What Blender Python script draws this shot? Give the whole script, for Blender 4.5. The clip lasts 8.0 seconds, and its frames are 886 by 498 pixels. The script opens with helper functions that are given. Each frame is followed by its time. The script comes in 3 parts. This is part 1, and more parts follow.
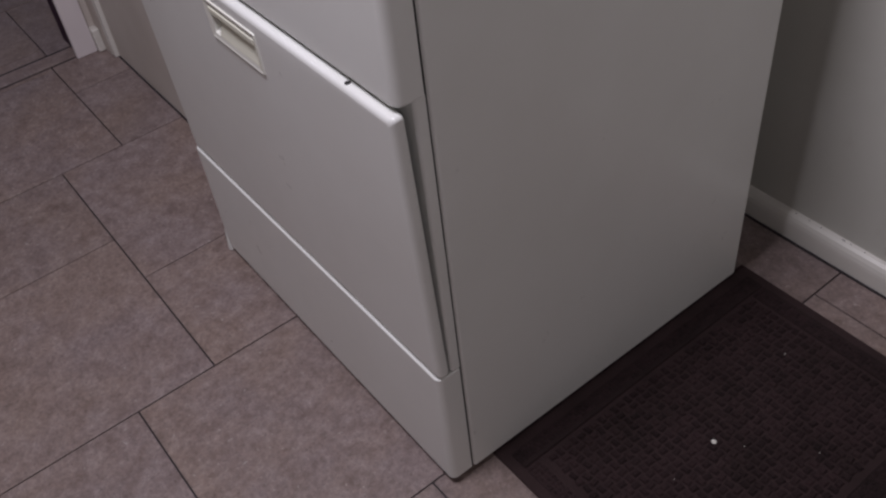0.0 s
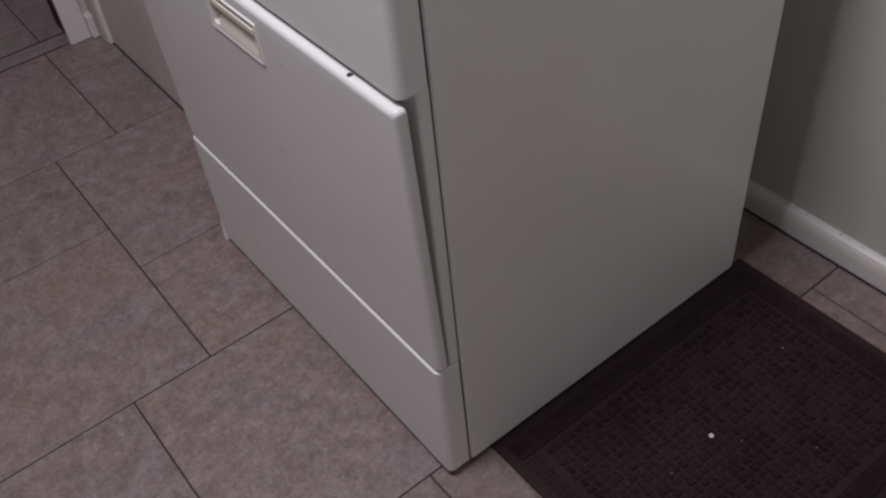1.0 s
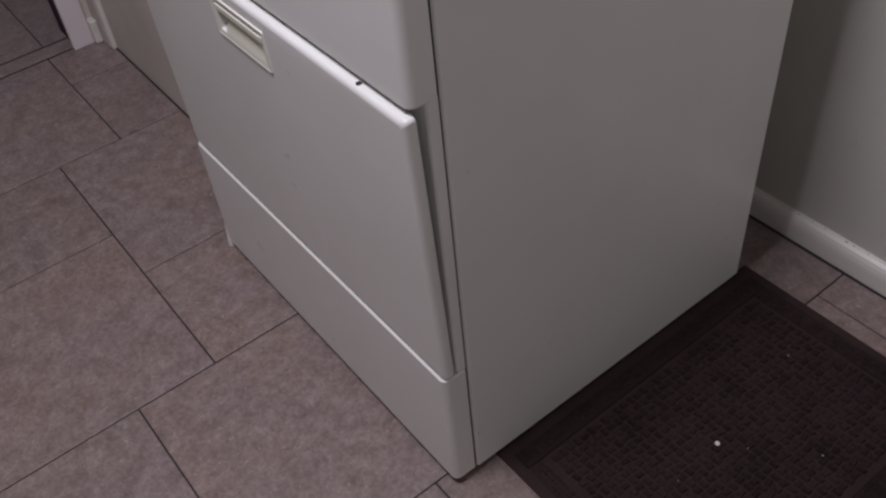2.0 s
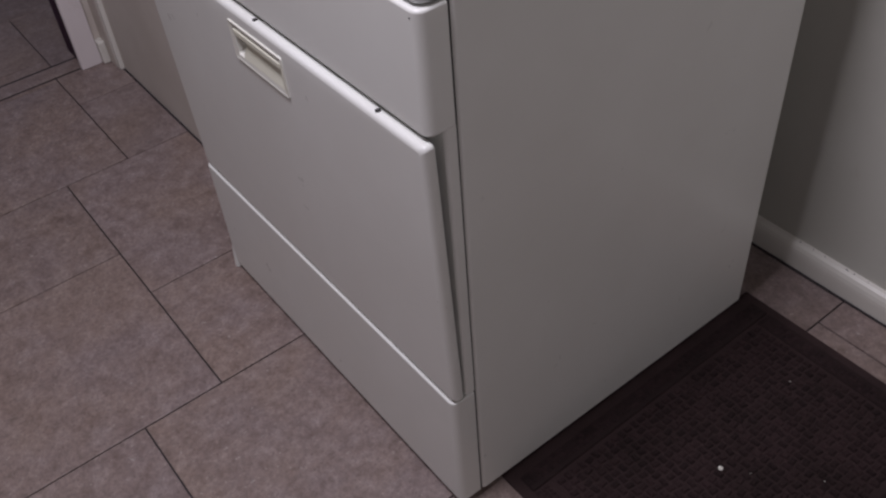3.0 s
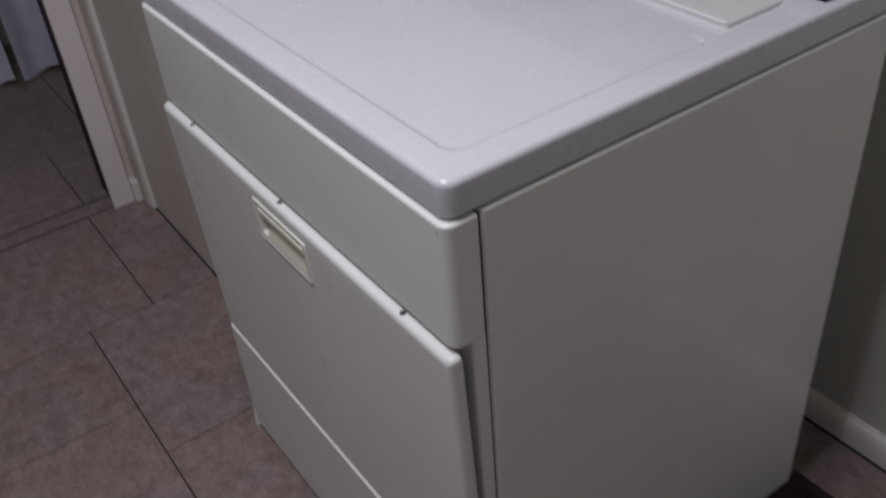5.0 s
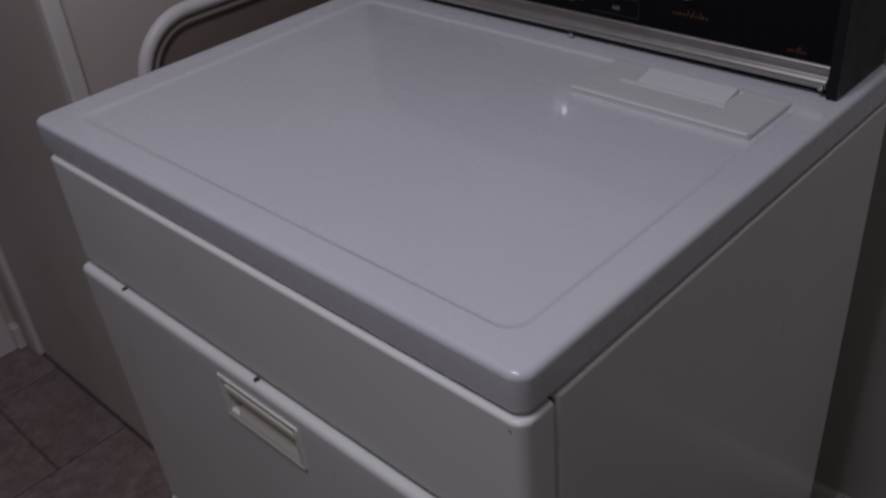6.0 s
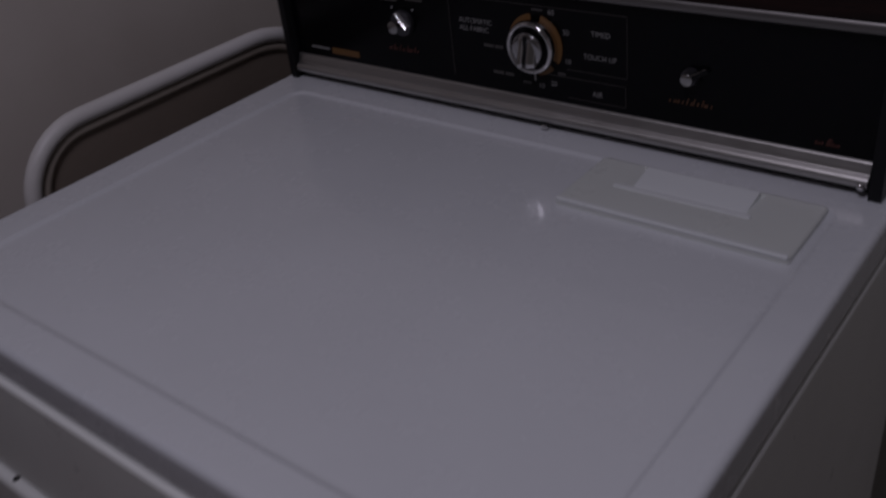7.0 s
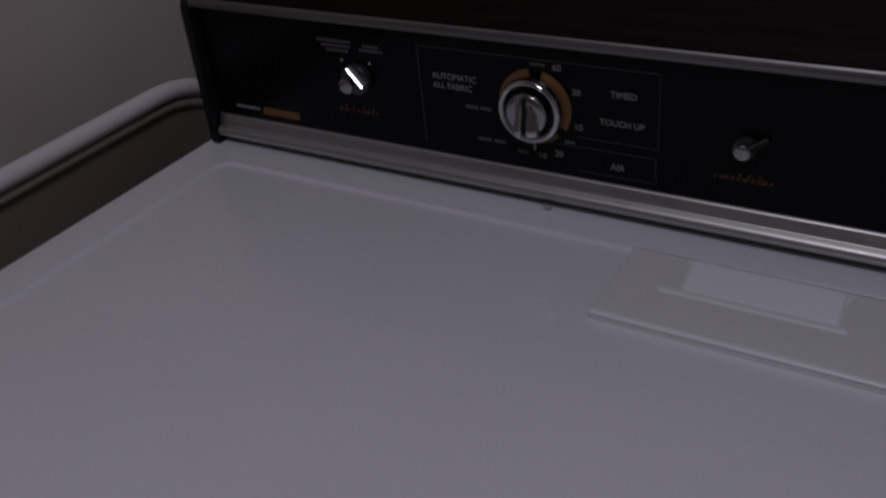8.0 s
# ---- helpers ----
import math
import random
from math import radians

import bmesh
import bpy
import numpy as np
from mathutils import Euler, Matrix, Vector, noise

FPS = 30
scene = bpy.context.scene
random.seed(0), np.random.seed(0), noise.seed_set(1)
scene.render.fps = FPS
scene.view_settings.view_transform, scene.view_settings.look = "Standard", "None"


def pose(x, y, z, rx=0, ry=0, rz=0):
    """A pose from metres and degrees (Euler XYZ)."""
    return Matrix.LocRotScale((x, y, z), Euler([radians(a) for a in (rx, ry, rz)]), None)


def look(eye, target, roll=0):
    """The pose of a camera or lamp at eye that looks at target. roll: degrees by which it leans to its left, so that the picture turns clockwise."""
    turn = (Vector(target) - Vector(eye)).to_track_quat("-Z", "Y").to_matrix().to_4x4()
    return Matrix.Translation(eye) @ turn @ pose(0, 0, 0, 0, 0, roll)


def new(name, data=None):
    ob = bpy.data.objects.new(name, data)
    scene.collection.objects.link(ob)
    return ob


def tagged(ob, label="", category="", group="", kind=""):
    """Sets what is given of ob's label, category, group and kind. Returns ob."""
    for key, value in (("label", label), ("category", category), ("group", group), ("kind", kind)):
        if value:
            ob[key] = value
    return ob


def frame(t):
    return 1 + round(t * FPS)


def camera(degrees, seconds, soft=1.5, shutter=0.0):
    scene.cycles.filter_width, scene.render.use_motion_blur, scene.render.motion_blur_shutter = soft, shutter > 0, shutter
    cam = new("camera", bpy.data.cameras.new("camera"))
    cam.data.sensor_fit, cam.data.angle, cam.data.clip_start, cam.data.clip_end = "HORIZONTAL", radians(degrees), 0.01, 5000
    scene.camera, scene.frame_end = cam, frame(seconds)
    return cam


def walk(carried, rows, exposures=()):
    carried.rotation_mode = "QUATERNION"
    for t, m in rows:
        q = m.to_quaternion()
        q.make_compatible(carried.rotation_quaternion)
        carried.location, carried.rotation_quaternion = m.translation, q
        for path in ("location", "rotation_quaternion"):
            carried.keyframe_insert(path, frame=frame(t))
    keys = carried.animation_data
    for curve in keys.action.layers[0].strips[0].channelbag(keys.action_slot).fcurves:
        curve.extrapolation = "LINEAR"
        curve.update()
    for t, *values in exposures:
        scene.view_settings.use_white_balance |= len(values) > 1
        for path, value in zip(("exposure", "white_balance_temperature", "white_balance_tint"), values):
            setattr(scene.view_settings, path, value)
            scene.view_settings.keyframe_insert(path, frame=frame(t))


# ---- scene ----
cam = camera(51.2, 8.0, soft=2.3, shutter=0.5)

PATH = [
    (0, (0.691, -0.415, 1.282), (-0.517, 0.368, -0.107), -7.4),
    (0.5, (0.681, -0.418, 1.28), (-0.508, 0.37, -0.122), -6.5),
    (1, (0.676, -0.418, 1.283), (-0.507, 0.367, -0.126), -6.6),
    (2.5, (0.662, -0.434, 1.294), (-0.53, 0.368, -0.098), -6.1),
    (3, (0.66, -0.449, 1.305), (-0.54, 0.375, -0.067), -5.2),
    (3.5, (0.655, -0.456, 1.306), (-0.55, 0.391, -0.046), -5.1),
    (4, (0.636, -0.474, 1.318), (-0.57, 0.399, -0.017), -3.5),
    (4.25, (0.615, -0.473, 1.3245), (-0.598, 0.407, 0.000), -2.45),
    (4.5, (0.594, -0.472, 1.331), (-0.622, 0.447, 0.036), -1.4),
    (4.7, (0.576, -0.429, 1.329), (-0.664, 0.480, 0.050), -2.5),
    (5, (0.567, -0.368, 1.344), (-0.784, 0.496, 0.149), -5.4),
    (5.2, (0.554, -0.339, 1.342), (-0.832, 0.512, 0.179), -7.3),
    (6.3, (0.254, -0.386, 1.364), (-0.866, 0.846, 0.257), -4.8),
    (6.5, (0.222, -0.366, 1.359), (-0.871, 0.89, 0.249), -4.7),
    (6.8, (0.179, -0.294, 1.350), (-0.927, 0.986, 0.284), -5.9),
    (7, (0.16, -0.225, 1.345), (-0.97, 1.043, 0.289), -7.2),
    (7.2, (0.136, -0.170, 1.350), (-0.997, 1.085, 0.283), -8.0),
    (7.5, (0.099, -0.125, 1.338), (-1.005, 1.155, 0.268), -8.0),
    (7.7, (0.054, -0.111, 1.325), (-1.003, 1.208, 0.257), -7.2),
    (8, (-0.042, -0.09, 1.327), (-0.984, 1.308, 0.251), -6.4),
]
EXPOSURES = [(0.0, 0.1, 6500, 9), (3.0, 0.1, 6500, 9), (4.0, 0.02, 6500, 7), (4.5, -0.07, 6480, 6), (5.0, -0.26, 6450, 4), (5.2, -0.42, 6450, 4), (6.3, -1.61, 6250, 13),
             (6.6, -1.85, 6230, 14), (7.0, -2.09, 6230, 15), (7.5, -2.00, 6150, 15), (8.0, -1.94, 6230, 15)]
walk(cam, [(t, look(eye, target, roll)) for t, eye, target, roll in PATH], EXPOSURES)

# ---- light ----
world = bpy.data.worlds.new("world")
scene.world = world
world.use_nodes = True
world.node_tree.nodes["Background"].inputs[0].default_value = (0.75, 0.8, 1.0, 1)
world.node_tree.nodes["Background"].inputs[1].default_value = 0.02


def lamp(name, eye, target, sx, sy, watts, colour):
    data = bpy.data.lights.new(name, "AREA")
    data.shape, data.size, data.size_y, data.energy, data.color = "RECTANGLE", sx, sy, watts, colour
    ob = new(name, data)
    ob.matrix_world = look(eye, target)
    return ob


# ceiling fixture of the laundry room, and an added, unseen fill behind the doorway
lamp("ceiling_lamp", (-0.09, -0.45, 2.36), (-0.09, -0.4499, 0), 0.38, 0.42, 27, (0.93, 0.88, 1.0))
lamp("far_room_lamp", (-2.45, -1.0, 2.36), (-2.45, -0.9999, 0), 0.4, 0.4, 2.5, (0.85, 0.88, 1.0))


# ---- materials ----
def material(name, colour, rough=0.5, metal=0.0, coat=0.0, ior=1.5):
    m = bpy.data.materials.new(name)
    m.use_nodes = True
    b = m.node_tree.nodes["Principled BSDF"]
    b.inputs["Base Color"].default_value = (*colour, 1)
    b.inputs["Roughness"].default_value = rough
    b.inputs["Metallic"].default_value = metal
    b.inputs["Coat Weight"].default_value = coat
    b.inputs["Coat Roughness"].default_value = 0.08
    b.inputs["IOR"].default_value = ior
    return m


def node(m, kind, **values):
    n = m.node_tree.nodes.new(kind)
    for key, value in values.items():
        n.inputs[key].default_value = value
    return n


def link(m, a, b):
    m.node_tree.links.new(a, b)


def coords(m, stretch=(1, 1, 1), spread=0.0):
    """Object coordinates, stretched; spread moves the pattern from object to object."""
    tc = node(m, "ShaderNodeTexCoord")
    mp = node(m, "ShaderNodeMapping", Scale=stretch)
    link(m, tc.outputs["Object"], mp.inputs["Vector"])
    if spread:
        info = node(m, "ShaderNodeObjectInfo")
        mul = m.node_tree.nodes.new("ShaderNodeMath")
        mul.operation = "MULTIPLY"
        mul.inputs[1].default_value = spread
        link(m, info.outputs["Random"], mul.inputs[0])
        link(m, mul.outputs[0], mp.inputs["Location"])
    return mp.outputs["Vector"]


def noise_tex(m, vector, scale, detail=4.0, rough=0.55):
    n = node(m, "ShaderNodeTexNoise", Scale=scale, Detail=detail, Roughness=rough)
    link(m, vector, n.inputs["Vector"])
    return n.outputs["Fac"]


def ramp(m, fac, *stops):
    r = m.node_tree.nodes.new("ShaderNodeValToRGB")
    e = r.color_ramp.elements
    while len(e) < len(stops):
        e.new(0.5)
    for el, (p, c) in zip(e, stops):
        el.position, el.color = p, (*c, 1)
    link(m, fac, r.inputs["Fac"])
    return r.outputs["Color"]


def grey(v):
    return (v, v, v)


def mix(m, a, b, fac, mode="MIX"):
    n = m.node_tree.nodes.new("ShaderNodeMix")
    n.data_type, n.blend_type = "RGBA", mode
    if isinstance(fac, float):
        n.inputs[0].default_value = fac
    else:
        link(m, fac, n.inputs[0])
    for sock, v in ((6, a), (7, b)):
        if isinstance(v, tuple):
            n.inputs[sock].default_value = (*v, 1)
        else:
            link(m, v, n.inputs[sock])
    return n.outputs[2]


def bump(m, height, strength, distance):
    n = node(m, "ShaderNodeBump", Strength=strength, Distance=distance)
    link(m, height, n.inputs["Height"])
    link(m, n.outputs[0], m.node_tree.nodes["Principled BSDF"].inputs["Normal"])


def set_input(m, name, socket):
    link(m, socket, m.node_tree.nodes["Principled BSDF"].inputs[name])


def enamel(name, light, dark, rough, coat, peel, shine=0.5):
    """Appliance paint: orange-peel relief, faint yellowing and smudges that change the gloss."""
    m = material(name, light, rough, coat=coat)
    m.node_tree.nodes["Principled BSDF"].inputs["Specular IOR Level"].default_value = shine
    v = coords(m)
    big = noise_tex(m, v, 3.0, 5)
    set_input(m, "Base Color", ramp(m, big, (0.32, dark), (0.62, light)))
    smudge = noise_tex(m, v, 14.0, 6, 0.65)
    set_input(m, "Roughness", ramp(m, smudge, (0.3, grey(rough * 0.8)), (0.75, grey(min(1, rough * 1.45)))))
    bump(m, noise_tex(m, v, 420.0, 2), peel, 0.0004)
    return m


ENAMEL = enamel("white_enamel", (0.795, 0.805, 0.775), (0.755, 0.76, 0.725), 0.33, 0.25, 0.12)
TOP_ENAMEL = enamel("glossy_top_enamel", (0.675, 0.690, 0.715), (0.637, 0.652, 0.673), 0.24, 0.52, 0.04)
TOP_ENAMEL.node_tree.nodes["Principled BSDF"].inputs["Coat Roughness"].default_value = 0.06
PALE_IVORY = enamel("pale_ivory_plastic", (0.80, 0.80, 0.735), (0.76, 0.755, 0.68), 0.36, 0.1, 0.2)
IVORY = enamel("ivory_plastic", (0.82, 0.82, 0.70), (0.77, 0.76, 0.62), 0.36, 0.1, 0.2)
SCOOP_PLASTIC = enamel("pale_scoop_plastic", (0.73, 0.752, 0.757), (0.70, 0.72, 0.72), 0.3, 0.1, 0.15)
LID_PLASTIC = enamel("lint_lid_plastic", (0.645, 0.664, 0.638), (0.615, 0.635, 0.604), 0.3, 0.1, 0.15)
BLACK_GLASS = enamel("black_panel", (0.003, 0.003, 0.004), (0.002, 0.002, 0.0025), 0.2, 0.0, 0.1, 0.12)
BLACK_PLASTIC = enamel("black_plastic", (0.009, 0.009, 0.010), (0.006, 0.006, 0.007), 0.36, 0.0, 0.5, 0.2)
DARK_GAP = material("dark_gap", (0.02, 0.018, 0.018), 0.8)
CHROME = material("chrome", (0.62, 0.61, 0.61), 0.08, 1.0)
RAIL_CHROME = material("rail_chrome", (0.60, 0.59, 0.59), 0.035, 1.0)
GRIP_CHROME = material("grip_chrome", (0.42, 0.415, 0.42), 0.18, 1.0)
SATIN = material("satin_chrome", (0.42, 0.415, 0.41), 0.2, 1.0)
WHITE_PRINT = material("white_print", (0.62, 0.62, 0.62), 0.5)
DIM_PRINT = material("dim_print", (0.22, 0.216, 0.212), 0.5)
FAINT_PRINT = material("faint_print", (0.06, 0.056, 0.053), 0.5)
LINE_PRINT = material("line_print", (0.026, 0.023, 0.021), 0.5)
KNOB_FACE = material("dark_knob_face", (0.075, 0.073, 0.08), 0.30, 0.7)
BAR_CHROME = material("bar_chrome", (0.62, 0.61, 0.61), 0.10, 1.0)
GOLD_PRINT = material("gold_print", (0.145, 0.068, 0.016), 0.5)
GOLD_DIM = material("dim_gold_print", (0.10, 0.042, 0.016), 0.5)
RED_PRINT = material("red_print", (0.09, 0.026, 0.018), 0.5)


def brushed(name, dark, light, low, high):
    m = material(name, light, low, 1.0)
    v = coords(m, (1.5, 260, 260))
    grain = noise_tex(m, v, 5.0, 3)
    set_input(m, "Base Color", ramp(m, grain, (0.3, dark), (0.7, light)))
    spots = noise_tex(m, coords(m), 30.0, 5)
    set_input(m, "Roughness", ramp(m, spots, (0.3, grey(low)), (0.8, grey(high))))
    bump(m, grain, 0.15, 0.0003)
    return m


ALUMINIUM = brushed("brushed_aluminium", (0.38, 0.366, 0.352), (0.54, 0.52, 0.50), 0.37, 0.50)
# rougher, darker copy of the trim metal; its colour tones down the upper strip's highlight
SHADED_ALUMINIUM = brushed("shaded_aluminium", (0.18, 0.171, 0.166), (0.26, 0.248, 0.24), 0.42, 0.55)


def woodgrain(name, dark, light, rough):
    m = material(name, light, rough)
    m.node_tree.nodes["Principled BSDF"].inputs["Specular IOR Level"].default_value = 0.06
    v = coords(m, (3, 60, 60))
    g = noise_tex(m, v, 2.2, 7, 0.65)
    set_input(m, "Base Color", ramp(m, g, (0.35, dark), (0.66, light)))
    bump(m, g, 0.2, 0.0006)
    return m


WOODGRAIN = woodgrain("walnut_print", (0.003, 0.0018, 0.0015), (0.0135, 0.0055, 0.0042), 0.6)
# jamb wood: the plum-dark colour holds the shade inside the doorway
SHADED_WOOD = woodgrain("shaded_jamb", (0.030, 0.012, 0.026), (0.062, 0.027, 0.054), 0.5)


def plaster(name, light, dark, scuff, relief=0.5, rough=0.62):
    m = material(name, light, rough)
    v = coords(m)
    base = ramp(m, noise_tex(m, v, 2.4, 6), (0.3, dark), (0.65, light))
    marks = ramp(m, noise_tex(m, coords(m, (1, 1, 0.6)), 11.0, 8, 0.7), (0.62, grey(0)), (0.78, grey(0.5)))
    set_input(m, "Base Color", mix(m, base, scuff, marks))
    bump(m, noise_tex(m, v, 130.0, 4), relief, 0.0012)
    return m


WALL_PAINT = plaster("cream_wall_paint", (0.545, 0.54, 0.495), (0.50, 0.492, 0.442), (0.42, 0.38, 0.33), 0.2)
STUB_PAINT = plaster("beige_wall_paint", (0.65, 0.60, 0.55), (0.54, 0.487, 0.438), (0.47, 0.42, 0.37), 0.2)
TRIM_PAINT = plaster("white_trim_paint", (0.73, 0.715, 0.665), (0.67, 0.65, 0.595), (0.50, 0.45, 0.40), 0.25, 0.36)
CASING_PAINT = plaster("pinkish_casing_paint", (0.755, 0.70, 0.705), (0.69, 0.635, 0.635), (0.52, 0.45, 0.42), 0.25)
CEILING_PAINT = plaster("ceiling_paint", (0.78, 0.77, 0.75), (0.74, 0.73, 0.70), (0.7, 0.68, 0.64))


def tile_material():
    """Mottled taupe porcelain: cloudy patches, fine grain and pale flecks, with the pattern moved from tile to tile."""
    m = material("taupe_tile", (0.3, 0.25, 0.23), 0.42)
    v = coords(m, (1, 1, 1), 37.0)
    cloud = noise_tex(m, v, 31.0, 12, 0.76)
    base = ramp(m, cloud, (0.31, (0.140, 0.104, 0.092)), (0.50, (0.212, 0.168, 0.154)), (0.70, (0.290, 0.243, 0.228)))
    fine = noise_tex(m, v, 120.0, 6, 0.75)
    base = mix(m, base, ramp(m, fine, (0.28, grey(0.27)), (0.72, grey(0.75))), 0.62, "OVERLAY")
    drift = ramp(m, noise_tex(m, v, 5.0, 4), (0.38, grey(0)), (0.62, grey(1)))
    base = mix(m, base, mix(m, (0.56, 0.50, 0.45), (0.52, 0.50, 0.54), drift), 0.5, "OVERLAY")
    pit = ramp(m, noise_tex(m, v, 190.0, 4, 0.6), (0.30, grey(0.55)), (0.42, grey(0)))
    base = mix(m, base, (0.09, 0.068, 0.06), pit)
    fleck = ramp(m, noise_tex(m, v, 105.0, 3, 0.6), (0.66, grey(0)), (0.73, grey(0.6)))
    base = mix(m, base, (0.44, 0.40, 0.38), fleck)
    info = node(m, "ShaderNodeObjectInfo")
    tone = ramp(m, info.outputs["Random"], (0.0, grey(0.44)), (1.0, grey(0.56)))
    set_input(m, "Base Color", mix(m, base, tone, 0.5, "OVERLAY"))
    set_input(m, "Roughness", ramp(m, cloud, (0.3, grey(0.34)), (0.7, grey(0.52))))
    bump(m, mix(m, cloud, fine, 0.35), 0.3, 0.0015)
    return m


TILE = tile_material()
GROUT = plaster("dark_grout", (0.026, 0.020, 0.024), (0.016, 0.012, 0.015), (0.08, 0.07, 0.065))


def mat_material(name, dark, light):
    m = material(name, light, 0.95)
    m.node_tree.nodes["Principled BSDF"].inputs["Specular IOR Level"].default_value = 0.2
    v = coords(m)
    f = noise_tex(m, v, 900.0, 3, 0.8)
    base = ramp(m, f, (0.3, dark), (0.72, light))
    patch = noise_tex(m, v, 12.0, 4)
    base = mix(m, base, (0.015, 0.010, 0.009), ramp(m, patch, (0.45, grey(0)), (0.75, grey(0.6))))
    geo = node(m, "ShaderNodeNewGeometry")
    tone = ramp(m, geo.outputs["Random Per Island"], (0.0, grey(0.32)), (1.0, grey(0.68)))
    set_input(m, "Base Color", mix(m, base, tone, 0.8, "OVERLAY"))
    bump(m, f, 0.8, 0.0015)
    return m


MAT = mat_material("dark_rubber_carpet", (0.012, 0.0075, 0.0077), (0.056, 0.0345, 0.0345))
TUFT = mat_material("brown_carpet_tufts", (0.0130, 0.0070, 0.0075), (0.047, 0.0278, 0.0288))
CRUMB = material("crumb", (0.72, 0.70, 0.64), 0.7)


def cloth():
    m = material("pale_curtain_cloth", (0.55, 0.56, 0.66), 0.9)
    v = coords(m)
    set_input(m, "Base Color", ramp(m, noise_tex(m, v, 6.0, 5), (0.3, (0.55, 0.56, 0.67)), (0.7, (0.69, 0.70, 0.80))))
    bump(m, noise_tex(m, coords(m, (900, 900, 900)), 1.0, 2), 0.3, 0.0006)
    return m


CLOTH = cloth()
TUBE_WHITE = enamel("white_tube_plastic", (0.74, 0.72, 0.71), (0.64, 0.62, 0.60), 0.4, 0.0, 0.3)
PANEL_BROWN = plaster("brown_hardboard", (0.235, 0.192, 0.158), (0.17, 0.136, 0.110), (0.22, 0.18, 0.15), 0.3)
PANEL_LIT = plaster("lit_panel_edge", (0.34, 0.30, 0.255), (0.28, 0.24, 0.20), (0.2, 0.16, 0.13), 0.2)


# ---- mesh helpers ----
def thing(name, place, label, category, kind="", group=""):
    ob = new(name)
    ob.location = place
    ob.empty_display_size = 0.05
    return tagged(ob, label, category, group, kind)


def finish(bm, name, mat, smooth=True):
    bmesh.ops.recalc_face_normals(bm, faces=bm.faces)
    me = bpy.data.meshes.new(name)
    bm.to_mesh(me)
    bm.free()
    me.materials.append(mat)
    if smooth:
        me.polygons.foreach_set("use_smooth", [True] * len(me.polygons))
        me.set_sharp_from_angle(angle=radians(50))
    return me


def part(name, bm, mat, parent, label="", kind="", smooth=True):
    """One mesh, in world coordinates, under a thing or a part (or alone where parent is None)."""
    ob = new(name, finish(bm, name, mat, smooth))
    if smooth:
        w = ob.modifiers.new("normals", "WEIGHTED_NORMAL")
        w.keep_sharp = True
    if parent:
        ob.parent = parent
        ob.matrix_parent_inverse = Matrix.Translation(-parent.location)
    return tagged(ob, label, kind=kind)


def rr(x0, x1, y0, y1, r, n=5):
    """A rounded rectangle, counter-clockwise from its lower right corner."""
    r = max(r, 1e-5)
    pts = []
    for cx, cy, a in ((x1 - r, y0 + r, -90), (x1 - r, y1 - r, 0), (x0 + r, y1 - r, 90), (x0 + r, y0 + r, 180)):
        for k in range(n + 1):
            t = radians(a + 90 * k / n)
            pts.append((cx + r * math.cos(t), cy + r * math.sin(t)))
    return pts


def loft(loops, axes="xyz", first=True, last=True, bm=None):
    """Skin over loops (points in the plane, height). axes says where the plane's two axes and the height go."""
    bm = bm or bmesh.new()
    order = ["xyz".index(c) for c in axes]
    rings = []
    for pts, h in loops:
        ring = []
        for u, v in pts:
            co = [0, 0, 0]
            for i, c in zip(order, (u, v, h)):
                co[i] = c
            ring.append(bm.verts.new(co))
        rings.append(ring)
    n = len(rings[0])
    for a, b in zip(rings, rings[1:]):
        for i in range(n):
            bm.faces.new((a[i], a[(i + 1) % n], b[(i + 1) % n], b[i]))
    if first:
        bm.faces.new(rings[0][::-1])
    if last:
        bm.faces.new(rings[-1])
    return bm


def rbox(x0, x1, y0, y1, z0, z1, r=0.003, b=0.0015, axes="xyz", n=3, bm=None):
    """A block with its upright corners rounded by r and its rims by b. With other axes the names turn with them."""
    loops = []
    steps = 3
    for k in range(steps + 1):
        t = math.pi / 2 * k / steps
        i = b * (1 - math.sin(t))
        loops.append((rr(x0 + i, x1 - i, y0 + i, y1 - i, max(r - i, 0.0004), n), z0 + b * (1 - math.cos(t))))
    for k in range(steps + 1):
        t = math.pi / 2 * k / steps
        i = b * (1 - math.cos(t))
        loops.append((rr(x0 + i, x1 - i, y0 + i, y1 - i, max(r - i, 0.0004), n), z1 - b + b * math.sin(t)))
    return loft(loops, axes, bm=bm)


def box(x0, x1, y0, y1, z0, z1, bm=None):
    bm = bm or bmesh.new()
    m = Matrix.Translation(((x0 + x1) / 2, (y0 + y1) / 2, (z0 + z1) / 2)) @ Matrix.Diagonal((x1 - x0, y1 - y0, z1 - z0, 1))
    bmesh.ops.create_cube(bm, size=1, matrix=m)
    return bm


def circle(cx, cy, r, n=40):
    return [(cx + r * math.cos(2 * math.pi * k / n), cy + r * math.sin(2 * math.pi * k / n)) for k in range(n)]


def turned(cx, cz, profile, n=40):
    """A body of revolution about an axis along y: profile of (radius, y)."""
    return loft([(circle(cx, cz, r, n), y) for r, y in profile], "xzy")


def prism(profile, x0, x1):
    """A profile of (y, z) drawn out along x."""
    return loft([(profile, x0), (profile, x1)], "yzx")


